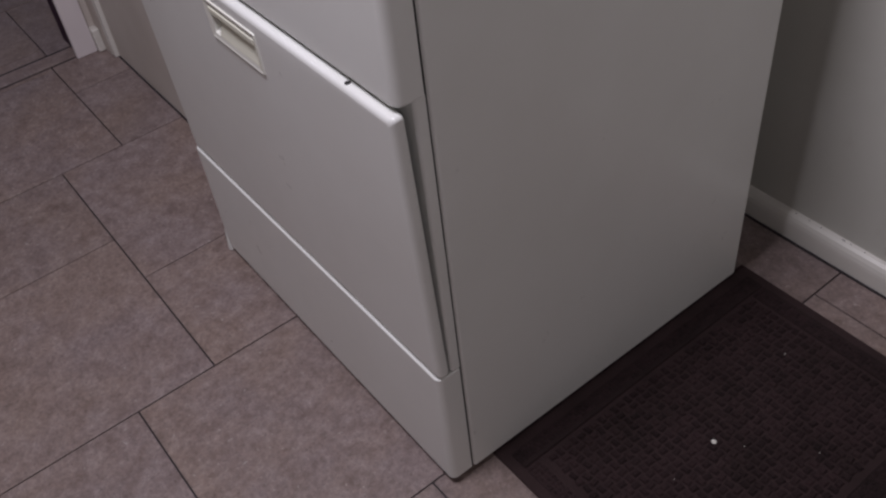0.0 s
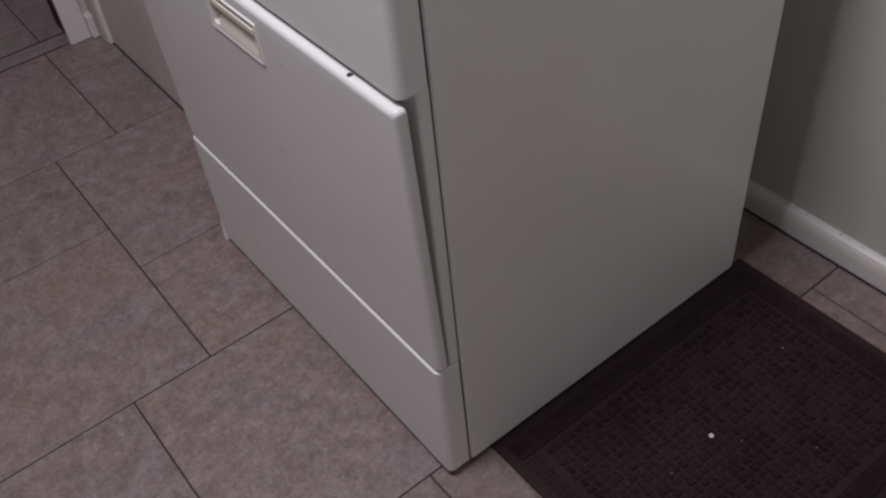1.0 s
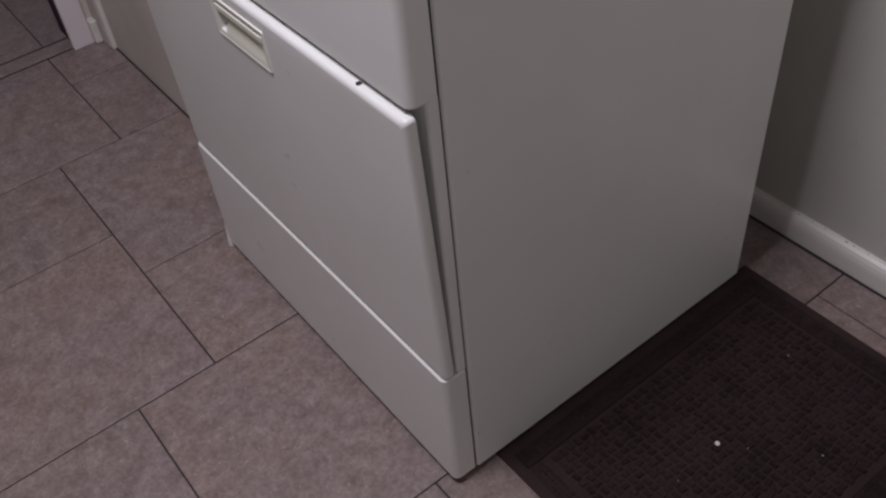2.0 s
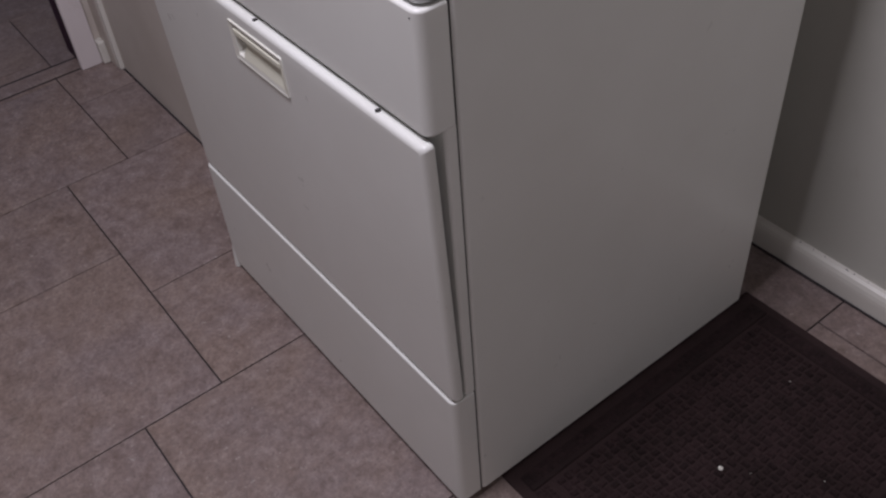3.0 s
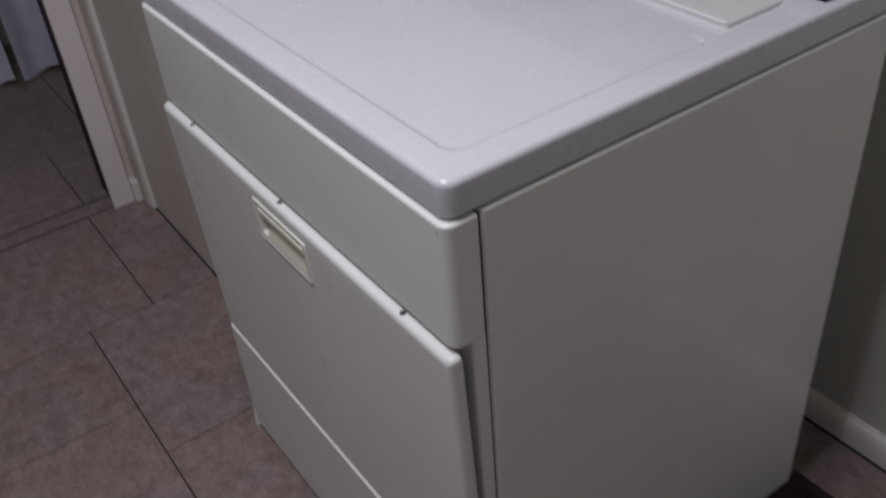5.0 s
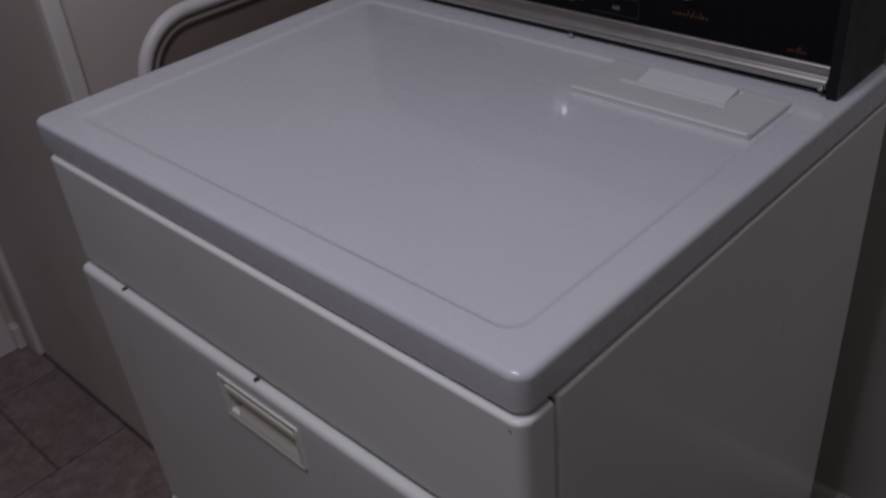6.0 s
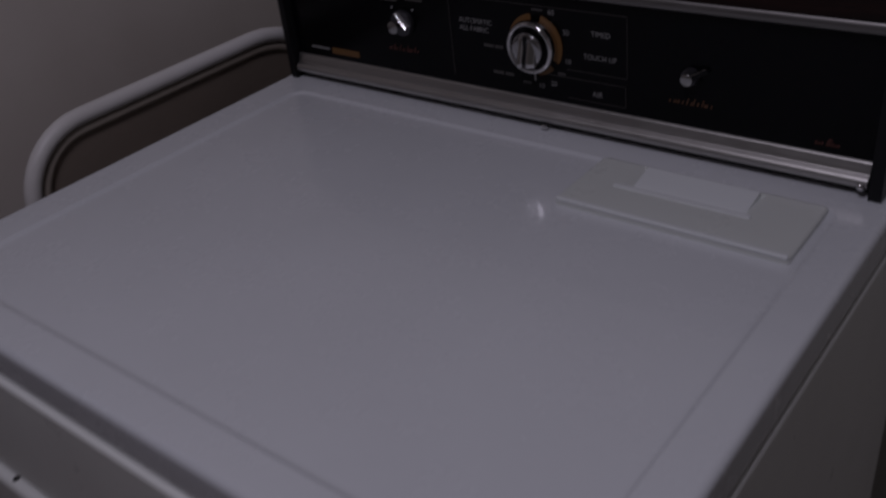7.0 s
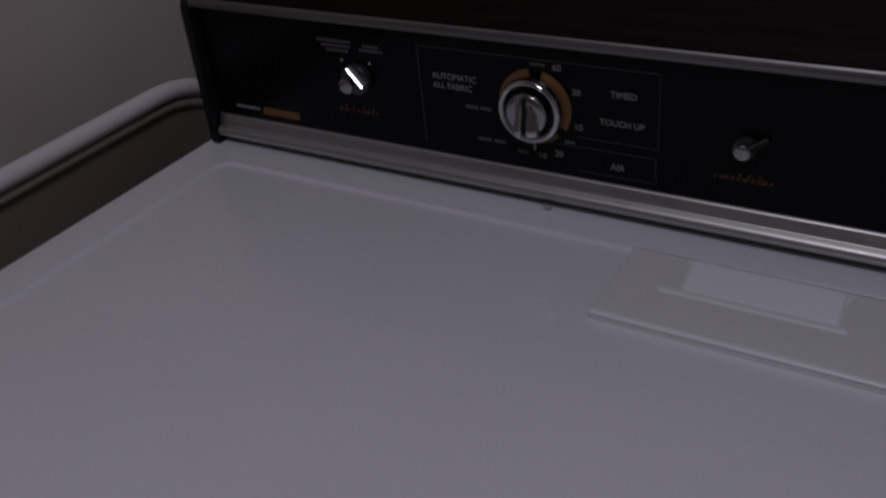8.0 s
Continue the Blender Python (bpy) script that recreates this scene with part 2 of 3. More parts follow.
def sweep(path, r, n=12):
    """A round tube along a list of points."""
    bm = bmesh.new()
    rings = []
    for i, p in enumerate(path):
        a, b = path[max(i - 1, 0)], path[min(i + 1, len(path) - 1)]
        d = (Vector(b) - Vector(a)).normalized()
        side = Vector((1, 0, 0))
        up = d.cross(side).normalized()
        rings.append([bm.verts.new(Vector(p) + r * (math.cos(t) * side + math.sin(t) * up)) for t in (2 * math.pi * k / n for k in range(n))])
    for a, b in zip(rings, rings[1:]):
        for i in range(n):
            bm.faces.new((a[i], a[(i + 1) % n], b[(i + 1) % n], b[i]))
    bm.faces.new(rings[0][::-1])
    bm.faces.new(rings[-1])
    return bm


def shear(bm, z_ref, slope):
    for v in bm.verts:
        v.co.y -= (v.co.z - z_ref) * slope
    return bm


# ---- structure ----
BACK, STUB, ALCOVE, DOOR_WALL = 0.826, 0.131, -0.942, -1.708
RIGHT, FRONT, HIGH, FAR = 1.6, -3.0, 2.4, -3.1


def structure(name, bm, mat, label, category):
    return tagged(part(name, bm, mat, None, smooth=False), label, category, kind="structure")


floor = structure("floor", box(FAR - 0.1, RIGHT + 0.1, FRONT - 0.1, BACK + 0.1, -0.06, -0.0035), GROUT,
                  "taupe porcelain floor tiles with dark narrow joints", "floor")
structure("ceiling", box(FAR - 0.1, RIGHT + 0.1, FRONT - 0.1, BACK + 0.1, HIGH, HIGH + 0.1), CEILING_PAINT, "plain white painted ceiling", "ceiling")
structure("wall_north", box(ALCOVE, RIGHT, BACK, BACK + 0.1, -0.02, HIGH), WALL_PAINT, "cream painted wall behind the dryer, lightly scuffed", "wall")
# unseen wall, placed and kept white to bounce light onto the dryer's side
structure("wall_east", box(RIGHT, RIGHT + 0.1, FRONT, BACK + 0.1, -0.02, HIGH), CEILING_PAINT, "unseen white wall added to bounce light onto the dryer's side", "wall")
structure("wall_south", box(FAR, RIGHT, FRONT - 0.1, FRONT, -0.02, HIGH), WALL_PAINT, "plain cream painted wall", "wall")
structure("wall_stub", box(-1.640, ALCOVE, STUB, BACK + 0.1, -0.02, HIGH), STUB_PAINT, "beige painted wall end beside the dryer", "wall")
structure("wall_west", box(DOOR_WALL - 0.11, DOOR_WALL, 0.062, BACK, -0.02, HIGH), STUB_PAINT, "beige painted wall beside the doorway", "wall")
structure("wall_west_front", box(DOOR_WALL - 0.11, DOOR_WALL, FRONT, -0.80, -0.02, HIGH), STUB_PAINT, "beige painted wall beside the doorway", "wall")
structure("wall_west_lintel", box(DOOR_WALL - 0.11, DOOR_WALL, -0.80, 0.062, 2.05, HIGH), STUB_PAINT, "beige painted wall over the doorway", "wall")
structure("wall_return", box(DOOR_WALL, -1.640, 0.118, BACK, -0.02, HIGH), STUB_PAINT, "narrow beige wall return in the corner", "wall")
structure("wall_far_room_west", box(FAR - 0.1, FAR, FRONT - 0.1, BACK + 0.1, -0.02, HIGH), WALL_PAINT, "plain wall of the room behind the doorway", "wall")
structure("wall_far_room_north", box(FAR, DOOR_WALL - 0.11, BACK, BACK + 0.1, -0.02, HIGH), WALL_PAINT, "plain wall of the room behind the doorway", "wall")

structure("threshold_joint", box(DOOR_WALL - 0.001, DOOR_WALL + 0.004, -0.80, 0.040, -0.003, 0.001), GROUT, "dark joint in front of the threshold", "trim")
structure("threshold_back_joint", box(DOOR_WALL - 0.067, DOOR_WALL - 0.058, -0.788, 0.050, -0.003, 0.0016), GROUT, "dark joint behind the threshold", "trim")
# corner strips at both ends of the wall end
structure("trim_corner", rbox(-1.645, -1.618, STUB - 0.012, STUB + 0.002, 0.0, HIGH, 0.004, 0.003), TRIM_PAINT, "thin white painted corner strip", "trim")
structure("trim_alcove_corner", rbox(ALCOVE - 0.016, ALCOVE + 0.008, STUB - 0.008, STUB + 0.02, 0.0, HIGH, 0.004, 0.003), TRIM_PAINT, "thin white painted corner strip", "trim")

# rounded baseboards: a flat face that rolls over into a quarter round
base_profile = [(BACK, 0.0), (BACK - 0.016, 0.0), (BACK - 0.0175, 0.030), (BACK - 0.0172, 0.038), (BACK - 0.0155, 0.046), (BACK - 0.012, 0.053), (BACK - 0.0065, 0.0575), (BACK, 0.059)]
baseboard = structure("baseboard", prism(base_profile, ALCOVE, RIGHT), TRIM_PAINT, "white rounded baseboard with chipped paint along its top", "baseboard")
structure("baseboard_corner", rbox(DOOR_WALL, DOOR_WALL + 0.030, 0.098, 0.118, 0.0, 0.066, 0.004, 0.004), TRIM_PAINT, "short white baseboard end beside the door casing", "baseboard")
structure("wall_foot_joint", box(-1.618, ALCOVE, STUB - 0.005, STUB, -0.003, 0.0012), GROUT, "dark joint along the foot of the wall end", "trim")
for cx, w in ((0.012, 0.003), (0.041, 0.0022), (0.067, 0.002), (0.112, 0.006), (0.129, 0.0025), (0.158, 0.002), (0.205, 0.004), (0.232, 0.003)):
    sliver = prism([(BACK - 0.0062, 0.0572), (BACK - 0.0040, 0.0586), (BACK - 0.0038, 0.0580), (BACK - 0.0060, 0.0566)], cx, cx + w)
    part("paint_chip", sliver, GROUT, baseboard, "dark chip in the paint", smooth=False)
structure("shadow_joint", box(ALCOVE, RIGHT, BACK - 0.022, BACK - 0.0155, -0.003, 0.0012), GROUT, "dark joint along the foot of the baseboard", "trim")

# doorway: casing on the wall, jamb coloured dark for shade inside the opening, threshold on the floor
door = thing("door_1", (DOOR_WALL, -0.38, 0), "doorway without a leaf, white casing and jamb coloured dark for shade", "doorway", "structure")
part("casing", rbox(DOOR_WALL, DOOR_WALL + 0.018, 0.040, 0.098, 0.0, 2.11, 0.004, 0.003), CASING_PAINT, door, "white painted casing, chipped")
part("casing", rbox(DOOR_WALL, DOOR_WALL + 0.018, -0.858, -0.800, 0.0, 2.11, 0.004, 0.003), CASING_PAINT, door)
part("casing", rbox(DOOR_WALL, DOOR_WALL + 0.017, -0.80, 0.040, 2.05, 2.108, 0.004, 0.003), CASING_PAINT, door)
part("jamb", rbox(DOOR_WALL - 0.118, DOOR_WALL - 0.001, 0.050, 0.062, 0.0, 2.05, 0.002, 0.002), SHADED_WOOD, door, "wooden jamb, its shade put into a dark plum-brown colour")
part("jamb", rbox(DOOR_WALL - 0.118, DOOR_WALL - 0.001, -0.80, -0.788, 0.0, 2.05, 0.002, 0.002), SHADED_WOOD, door)
part("threshold", rbox(DOOR_WALL - 0.0575, DOOR_WALL - 0.0015, -0.788, 0.050, -0.003, 0.003, 0.002, 0.0012), TILE, door, "narrow taupe tile threshold")


# ---- curtain in the room behind the doorway ----
def curtain(y0, y1, x, folds, phase, lift):
    bm = bmesh.new()
    nu, nv = 90, 14
    rows = []
    for side in (0, 1):
        grid = []
        for j in range(nv + 1):
            w = j / nv
            z = lift + 1.95 * w
            row = []
            for i in range(nu + 1):
                u = i / nu
                d = (0.026 - 0.012 * w) * math.sin(2 * math.pi * folds * u + phase) + 0.008 * math.sin(17 * u + 3 * w + phase)
                sag = 0.010 * math.sin(2 * math.pi * folds * u + phase + 1.0) * (1 - w) ** 6
                row.append(bm.verts.new((x + d - 0.003 * side, y0 + (y1 - y0) * u, z + sag)))
            grid.append(row)
        for j in range(nv):
            for i in range(nu):
                f = (grid[j][i], grid[j][i + 1], grid[j + 1][i + 1], grid[j + 1][i])
                bm.faces.new(f if side else f[::-1])
        rows.append(grid)
    for i in range(nu):
        bm.faces.new((rows[0][0][i], rows[0][0][i + 1], rows[1][0][i + 1], rows[1][0][i]))
        bm.faces.new((rows[0][nv][i], rows[0][nv][i + 1], rows[1][nv][i + 1], rows[1][nv][i]))
    return bm


drape = thing("curtain", (-2.70, 0.1, 0), "pale bluish-white curtain hanging almost down to the floor", "curtain")
part("panel", curtain(-0.75, 0.05, -2.70, 5, 0.4, 0.012), CLOTH, drape)
part("panel", curtain(0.075, 0.78, -2.71, 4, 2.0, 0.012), CLOTH, drape)
part("rod", rbox(-2.718, -2.694, 1.956, 1.980, -0.80, 0.80, 0.010, 0.003, "xzy"), TRIM_PAINT, drape, "white curtain rod fixed between the walls")
part("bracket", rbox(-2.722, -2.690, 0.79, BACK, 1.952, 1.984, 0.004, 0.002), TRIM_PAINT, drape)


# ---- dryer ----
X0, X1, DEPTH = -0.732, 0.011, 0.659
FACE = -0.010
dryer = thing("clothes_dryer", (-0.37, 0.32, 0), "older white enamel clothes dryer with a black control console", "dryer")

# cabinet: side and back sheet with softly rounded front edge, on short feet
cabinet = part("cabinet", rbox(X0, X1, 0.0318, DEPTH, 0.012, 0.8725, 0.006, 0.003), ENAMEL, dryer, "white enamel steel cabinet")
part("front_frame", rbox(X0 + 0.003, X1 - 0.0032, 0.0266, 0.0325, 0.016, 0.869, 0.001, 0.0006), DARK_GAP, dryer, "dark seam behind the front panels")
for fx in (X0 + 0.06, X1 - 0.06):
    for fy in (0.08, DEPTH - 0.06):
        part("foot", loft([(circle(fx, fy, 0.018, 20), 0.0), (circle(fx, fy, 0.018, 20), 0.012)]), BLACK_PLASTIC, dryer, "black levelling foot")


def front_loops(y0, y1, r, zs):
    loops = [(rr(X0 + i, X1 - i, y0 + i, y1 + r + 0.002, max(r - i, 0.001), 8), z) for z, i in zs]
    return [([(u, min(v, y1)) for u, v in pts], z) for pts, z in loops]


def rim(z0, z1, b):
    out = []
    for k in range(4):
        t = math.pi / 2 * k / 3
        out.append((z0 + b * (1 - math.cos(t)), b * (1 - math.sin(t))))
    for k in range(4):
        t = math.pi / 2 * k / 3
        out.append((z1 - b + b * math.sin(t), b * (1 - math.cos(t))))
    return out


upper = part("upper_panel", loft(front_loops(FACE, 0.0275, 0.013, rim(0.7225, 0.8715, 0.004))), ENAMEL, dryer, "white enamel strip above the door")
recess, recess_loops = bmesh.new(), []
for y0, z in ((0.0145, 0.268), (0.0125, 0.7255)):
    sheet = [(u, min(v, 0.0285)) for u, v in rr(X0 + 0.0006, X1 - 0.0006, y0, 0.040, 0.005, 6)]
    recess_loops.append((sheet, z))
loft(recess_loops, bm=recess)
part("inner_front", recess, ENAMEL, dryer, "white enamel front sheet set back behind the door")
part("kick_panel", loft(front_loops(FACE - 0.0010, 0.0275, 0.011, rim(0.015, 0.2655, 0.003))), ENAMEL, dryer, "white enamel kick panel")
part("paint_chip", turned(X1 - 0.012, 0.862, [(0.0010, FACE - 0.0003), (0.0010, FACE + 0.003)], 8), DARK_GAP, upper, "tiny dark paint chip")

part("corner_foot", loft([(rr(X0 - 0.002, X0 + 0.012, FACE - 0.005, FACE + 0.012, 0.006, 5), 0.002), (rr(X0 - 0.0022, X0 + 0.012, FACE - 0.0045, FACE + 0.012, 0.006, 5), 0.012),
                          (rr(X0 - 0.001, X0 + 0.010, FACE - 0.0015, FACE + 0.010, 0.006, 5), 0.050), (rr(X0 + 0.001, X0 + 0.009, FACE + 0.001, FACE + 0.009, 0.004, 5), 0.060)]), ENAMEL, dryer, "small white foot at the kick panel's corner")

# drop-down door, leaning out slightly towards its top
LEAN = 0.024
GX0, GX1, GZ0, GZ1 = -0.429, -0.286, 0.632, 0.694
y_in, y_out, e = 0.0105, -0.0088, 0.0085
door_loops = []
for k in range(5):
    t = math.pi / 2 * k / 4
    i = 0.0060 * (1 - math.sin(t))
    door_loops.append((rr(X0 + 0.002 + i, X1 + 0.001 - i, 0.2675 + i, 0.7155 - i, 0.006, 5), y_in - 0.0060 * (1 - math.cos(t))))
for k in range(5):
    t = math.pi / 2 * k / 4
    i = e * (1 - math.cos(t))
    door_loops.append((rr(X0 + 0.002 + i, X1 + 0.001 - i, 0.2675 + i, 0.7155 - i, 0.006, 5), y_out + e * (1 - math.sin(t))))
door_loops.append((rr(GX0 + 0.006, GX1 - 0.006, GZ0 + 0.006, GZ1 - 0.006, 0.003, 5), y_out))
door_loops.append((rr(GX0 + 0.006, GX1 - 0.006, GZ0 + 0.006, GZ1 - 0.006, 0.003, 5), y_in - 0.001))
leaf = part("door", shear(loft(door_loops, "xzy"), 0.276, LEAN), ENAMEL, dryer, "white enamel drop-down door")
for hx in (-0.632, -0.361, -0.083):
    hole = loft([(circle(hx + 0.002, -0.0105, 0.0038, 16), 0.7100), (circle(hx + 0.002, -0.0105, 0.0038, 16), 0.7159)])
    part("screw_hole", hole, DARK_GAP, leaf, "small dark screw hole in the door's top edge")

# recessed grip: bezel, scooped cup and hooded lip
y_b = y_out
bezel_loops = [(rr(GX0 + d, GX1 - d, GZ0 + d, GZ1 - d, 0.0025, 4), y_b - h)
               for d, h in ((0, 0.0), (0.0005, 0.0018), (0.0012, 0.0022), (0.0020, 0.0020), (0.0030, 0.0010), (0.0085, 0.0010), (0.0095, 0.0003), (0.0105, -0.004), (0.012, -0.013))]
bezel = part("grip", shear(loft(bezel_loops, "xzy", first=False), 0.276, LEAN), PALE_IVORY, leaf, "recessed pale ivory door grip, yellowed")
part("grip_side", shear(rbox(GX1 - 0.0092, GX1 - 0.0028, y_b - 0.0014, y_b + 0.001, GZ0 + 0.006, GZ1 - 0.010, 0.001, 0.0004), 0.276, LEAN), IVORY, leaf, "yellowed strip beside the grip")
part("grip_lip", shear(rbox(GX0 + 0.011, GX1 - 0.0095, y_b - 0.0022, y_b + 0.002, GZ1 - 0.021, GZ1 - 0.0105, 0.002, 0.002), 0.276, LEAN), IVORY, leaf, "ivory hood over the grip")
# a ramp that runs back and up from the lower rim, with a slanting end
ramp_front = [(GX0 + 0.024, GZ0 + 0.0088), (GX1 - 0.0110, GZ0 + 0.0088), (GX1 - 0.0110, GZ0 + 0.0104), (GX0 + 0.024, GZ0 + 0.0104)]
ramp_back = [(GX0 + 0.036, GZ0 + 0.030), (GX1 - 0.0112, GZ0 + 0.030), (GX1 - 0.0112, GZ0 + 0.041), (GX0 + 0.036, GZ0 + 0.041)]
part("grip_scoop", shear(loft([(ramp_front, y_b - 0.0008), (ramp_back, y_b + 0.0058)], "xzy"), 0.276, LEAN), IVORY, leaf, "pale sloping scoop inside the grip")

# worktop: rolled rim, shallow pressed recess
W = (-0.754, 0.009, -0.0055, DEPTH)
loops = []
for inset, z in ((0.006, 0.8740), (0.0015, 0.8755), (0.0, 0.879), (0.0, 0.907), (0.0006, 0.9098), (0.0022, 0.9122), (0.0046, 0.9135), (0.0075, 0.9140)):
    loops.append((rr(W[0] + inset, W[1] - inset, W[2] + inset, W[3] - inset, 0.016 - inset, 8), z))
for d, z in ((0.0, 0.9140), (0.0018, 0.9136), (0.0040, 0.9120), (0.0062, 0.9113), (0.010, 0.9111)):
    loops.append((rr(-0.705 + d, -0.027 - d, 0.030 + d, 0.508 - d, 0.020, 8), z))
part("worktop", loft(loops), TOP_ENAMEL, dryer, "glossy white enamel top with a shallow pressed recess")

# lint filter lid with a finger scoop
LX0, LX1, LY0, LY1 = -0.260, -0.039, 0.410, 0.506
lid = bmesh.new()
ls = [(rr(LX0, LX1, LY0, LY1, 0.004, 4), 0.9105), (rr(LX0, LX1, LY0, LY1, 0.004, 4), 0.9150),
      (rr(LX0 + 0.0006, LX1 - 0.0006, LY0 + 0.0006, LY1 - 0.0006, 0.004, 4), 0.9163), (rr(LX0 + 0.002, LX1 - 0.003, LY0 + 0.003, LY1 - 0.003, 0.004, 4), 0.9170),
      (rr(-0.215, -0.092, 0.462, 0.502, 0.002, 4), 0.9170), (rr(-0.211, -0.096, 0.4655, 0.501, 0.002, 4), 0.9128)]
loft(ls, bm=lid)
lint = part("lint_lid", lid, LID_PLASTIC, dryer, "grey-white plastic lid of the lint filter")
part("finger_scoop", prism([(0.4660, 0.9124), (0.5005, 0.9124), (0.5005, 0.9190), (0.4975, 0.9190)], -0.2085, -0.0985), SCOOP_PLASTIC, lint, "pale sloping finger scoop")
part("lid_edge", rbox(LX0 + 0.001, LX1 - 0.001, LY0 - 0.0006, LY0 + 0.0056, 0.9150, 0.9188, 0.0022, 0.0018), SCOOP_PLASTIC, lint)
part("lid_lip", rbox(-0.223, -0.090, 0.4545, 0.4605, 0.9163, 0.9184, 0.0015, 0.0010), SCOOP_PLASTIC, lint)

# ---- control console ----
CF = 0.545
body_profile = [(CF + 0.004, 0.9145), (CF + 0.004, 1.060), (CF + 0.010, 1.068), (0.595, 1.150), (DEPTH - 0.004, 1.150), (DEPTH - 0.004, 0.9145)]
console = part("console", prism(body_profile, -0.736, -0.022), BLACK_PLASTIC, dryer, "black control console at the back of the top")
cheek = [(0.528, 0.9142), (0.5265, 0.919), (0.5285, 1.060), (0.533, 1.072), (0.588, 1.152), (0.594, 1.156), (DEPTH - 0.003, 1.156), (DEPTH - 0.003, 0.9142)]
part("end_cheek", prism([(min(y + 0.006, DEPTH - 0.003), z) for y, z in cheek], -0.746, -0.7365), BLACK_PLASTIC, console, "black console end")
part("end_cheek", prism([(min(y + 0.006, DEPTH - 0.003), z) for y, z in cheek], -0.0215, -0.010), BLACK_PLASTIC, console, "black console end")
glass = part("control_panel", rbox(-0.7355, -0.0225, 0.944, 1.060, CF, CF + 0.005, 0.001, 0.0006, "xzy"), BLACK_GLASS, dryer, "shiny black control panel with white and gold print")
part("wood_panel", prism([(0.538, 1.0715), (0.592, 1.152), (0.597, 1.149), (0.545, 1.0685)], -0.7355, -0.0225), WOODGRAIN, console, "dark walnut-print strip above the panel")
low_trim = [(0.548, 0.9206), (0.5392, 0.9206), (0.5352, 0.9214), (0.5320, 0.9232), (0.5298, 0.9258), (0.5288, 0.9286), (0.5292, 0.9312), (0.5312, 0.9335), (0.5345, 0.9352),
            (0.5352, 0.9362), (0.5350, 0.9370), (0.5362, 0.9410), (0.5374, 0.9430), (0.5372, 0.9442), (0.5384, 0.9462), (0.5410, 0.9470), (0.548, 0.9472)]
part("lower_trim", prism([(y + 0.005, z) for y, z in low_trim], -0.734, -0.024), ALUMINIUM, console, "ribbed brushed aluminium trim strip")
top_trim = [(0.548, 1.0570), (0.5405, 1.0570), (0.5375, 1.0582), (0.5365, 1.0605), (0.5368, 1.0650), (0.5385, 1.0680), (0.5420, 1.0695), (0.548, 1.0695)]
part("upper_trim", prism([(y, z + 0.0035) for y, z in top_trim], -0.7358, -0.0222), SHADED_ALUMINIUM, console, "brushed aluminium edge strip, coloured darker to hold down its highlight")
for sx, sz in ((-0.0285, 0.9262),):
    screw = turned(sx, sz, [(0.0036, 0.5355), (0.0036, 0.5332), (0.0030, 0.5318), (0.0014, 0.5310), (0.0003, 0.5309)], 18)
    part("screw", screw, CHROME, console, "small bright screw head")
part("trim_clip", rbox(-0.359, -0.352, 0.5335, 0.538, 0.9160, 0.9206, 0.001, 0.0008), CHROME, console, "small bright clip under the trim strip")


# ---- print on the panel ----
def lettering(name, words, x, z, size, mat, squeeze=1.0, centre=False):
    cu = bpy.data.curves.new(name, "FONT")
    cu.body, cu.size, cu.extrude = words, size, 0.0001
    cu.align_x = "CENTER" if centre else "LEFT"
    tmp = bpy.data.objects.new(name, cu)
    scene.collection.objects.link(tmp)
    me = bpy.data.meshes.new_from_object(tmp.evaluated_get(bpy.context.evaluated_depsgraph_get()))
    bpy.data.objects.remove(tmp)
    me.transform(Matrix.Translation((x, CF - 0.0006, z)) @ Matrix.Rotation(radians(90), 4, "X") @ Matrix.Diagonal((squeeze, 1, 1, 1)))
    me.materials.append(mat)
    ob = new(name, me)
    ob.parent = glass
    return ob


def bar(name, x0, x1, z0, z1, mat):
    return part(name, box(x0, x1, CF - 0.0008, CF + 0.0004, z0, z1), mat, glass, smooth=False)


lettering("lettering", "AUTOMATIC", -0.4655, 1.0195, 0.0080, DIM_PRINT, 0.95)
lettering("lettering", "ALL FABRIC", -0.4655, 1.0108, 0.0080, DIM_PRINT, 0.95)
lettering("lettering", "TIMED", -0.3010, 1.0235, 0.0078, DIM_PRINT, 0.98)
lettering("lettering", "TOUCH UP", -0.3100, 0.9990, 0.0076, DIM_PRINT, 0.98)
lettering("lettering", "AIR", -0.3005, 0.9595, 0.0084, DIM_PRINT, 0.95)
for words, x, z in (("60", -0.3465, 1.0390), ("30", -0.3300, 1.0200), ("10", -0.3285, 0.9895), ("20", -0.3465, 0.9625), ("10", -0.3620, 0.9580)):
    lettering("numeral", words, x, z + 0.001, 0.0078, DIM_PRINT, 1.0, True)
for x0, x1, z in ((-0.434, -0.4215, 0.9955), (-0.4195, -0.409, 0.9955), (-0.424, -0.4105, 0.9665), (-0.408, -0.397, 0.9665)):
    bar("print_bar", x0, x1, z, z + 0.0030, FAINT_PRINT)
bar("print_bar", -0.341, -0.332, 0.9770, 0.9795, FAINT_PRINT)
bar("print_bar", -0.385, -0.375, 0.9610, 0.9635, FAINT_PRINT)
bar("print_bar", -0.370, -0.357, 1.0425, 1.0445, FAINT_PRINT)
for x0, x1, z in ((-0.588, -0.550, 1.0410), (-0.584, -0.551, 1.0365), (-0.579, -0.554, 1.0320), (-0.537, -0.520, 1.0390), (-0.541, -0.516, 1.0350)):
    bar("print_bar", x0, x1, z, z + 0.0024, FAINT_PRINT)
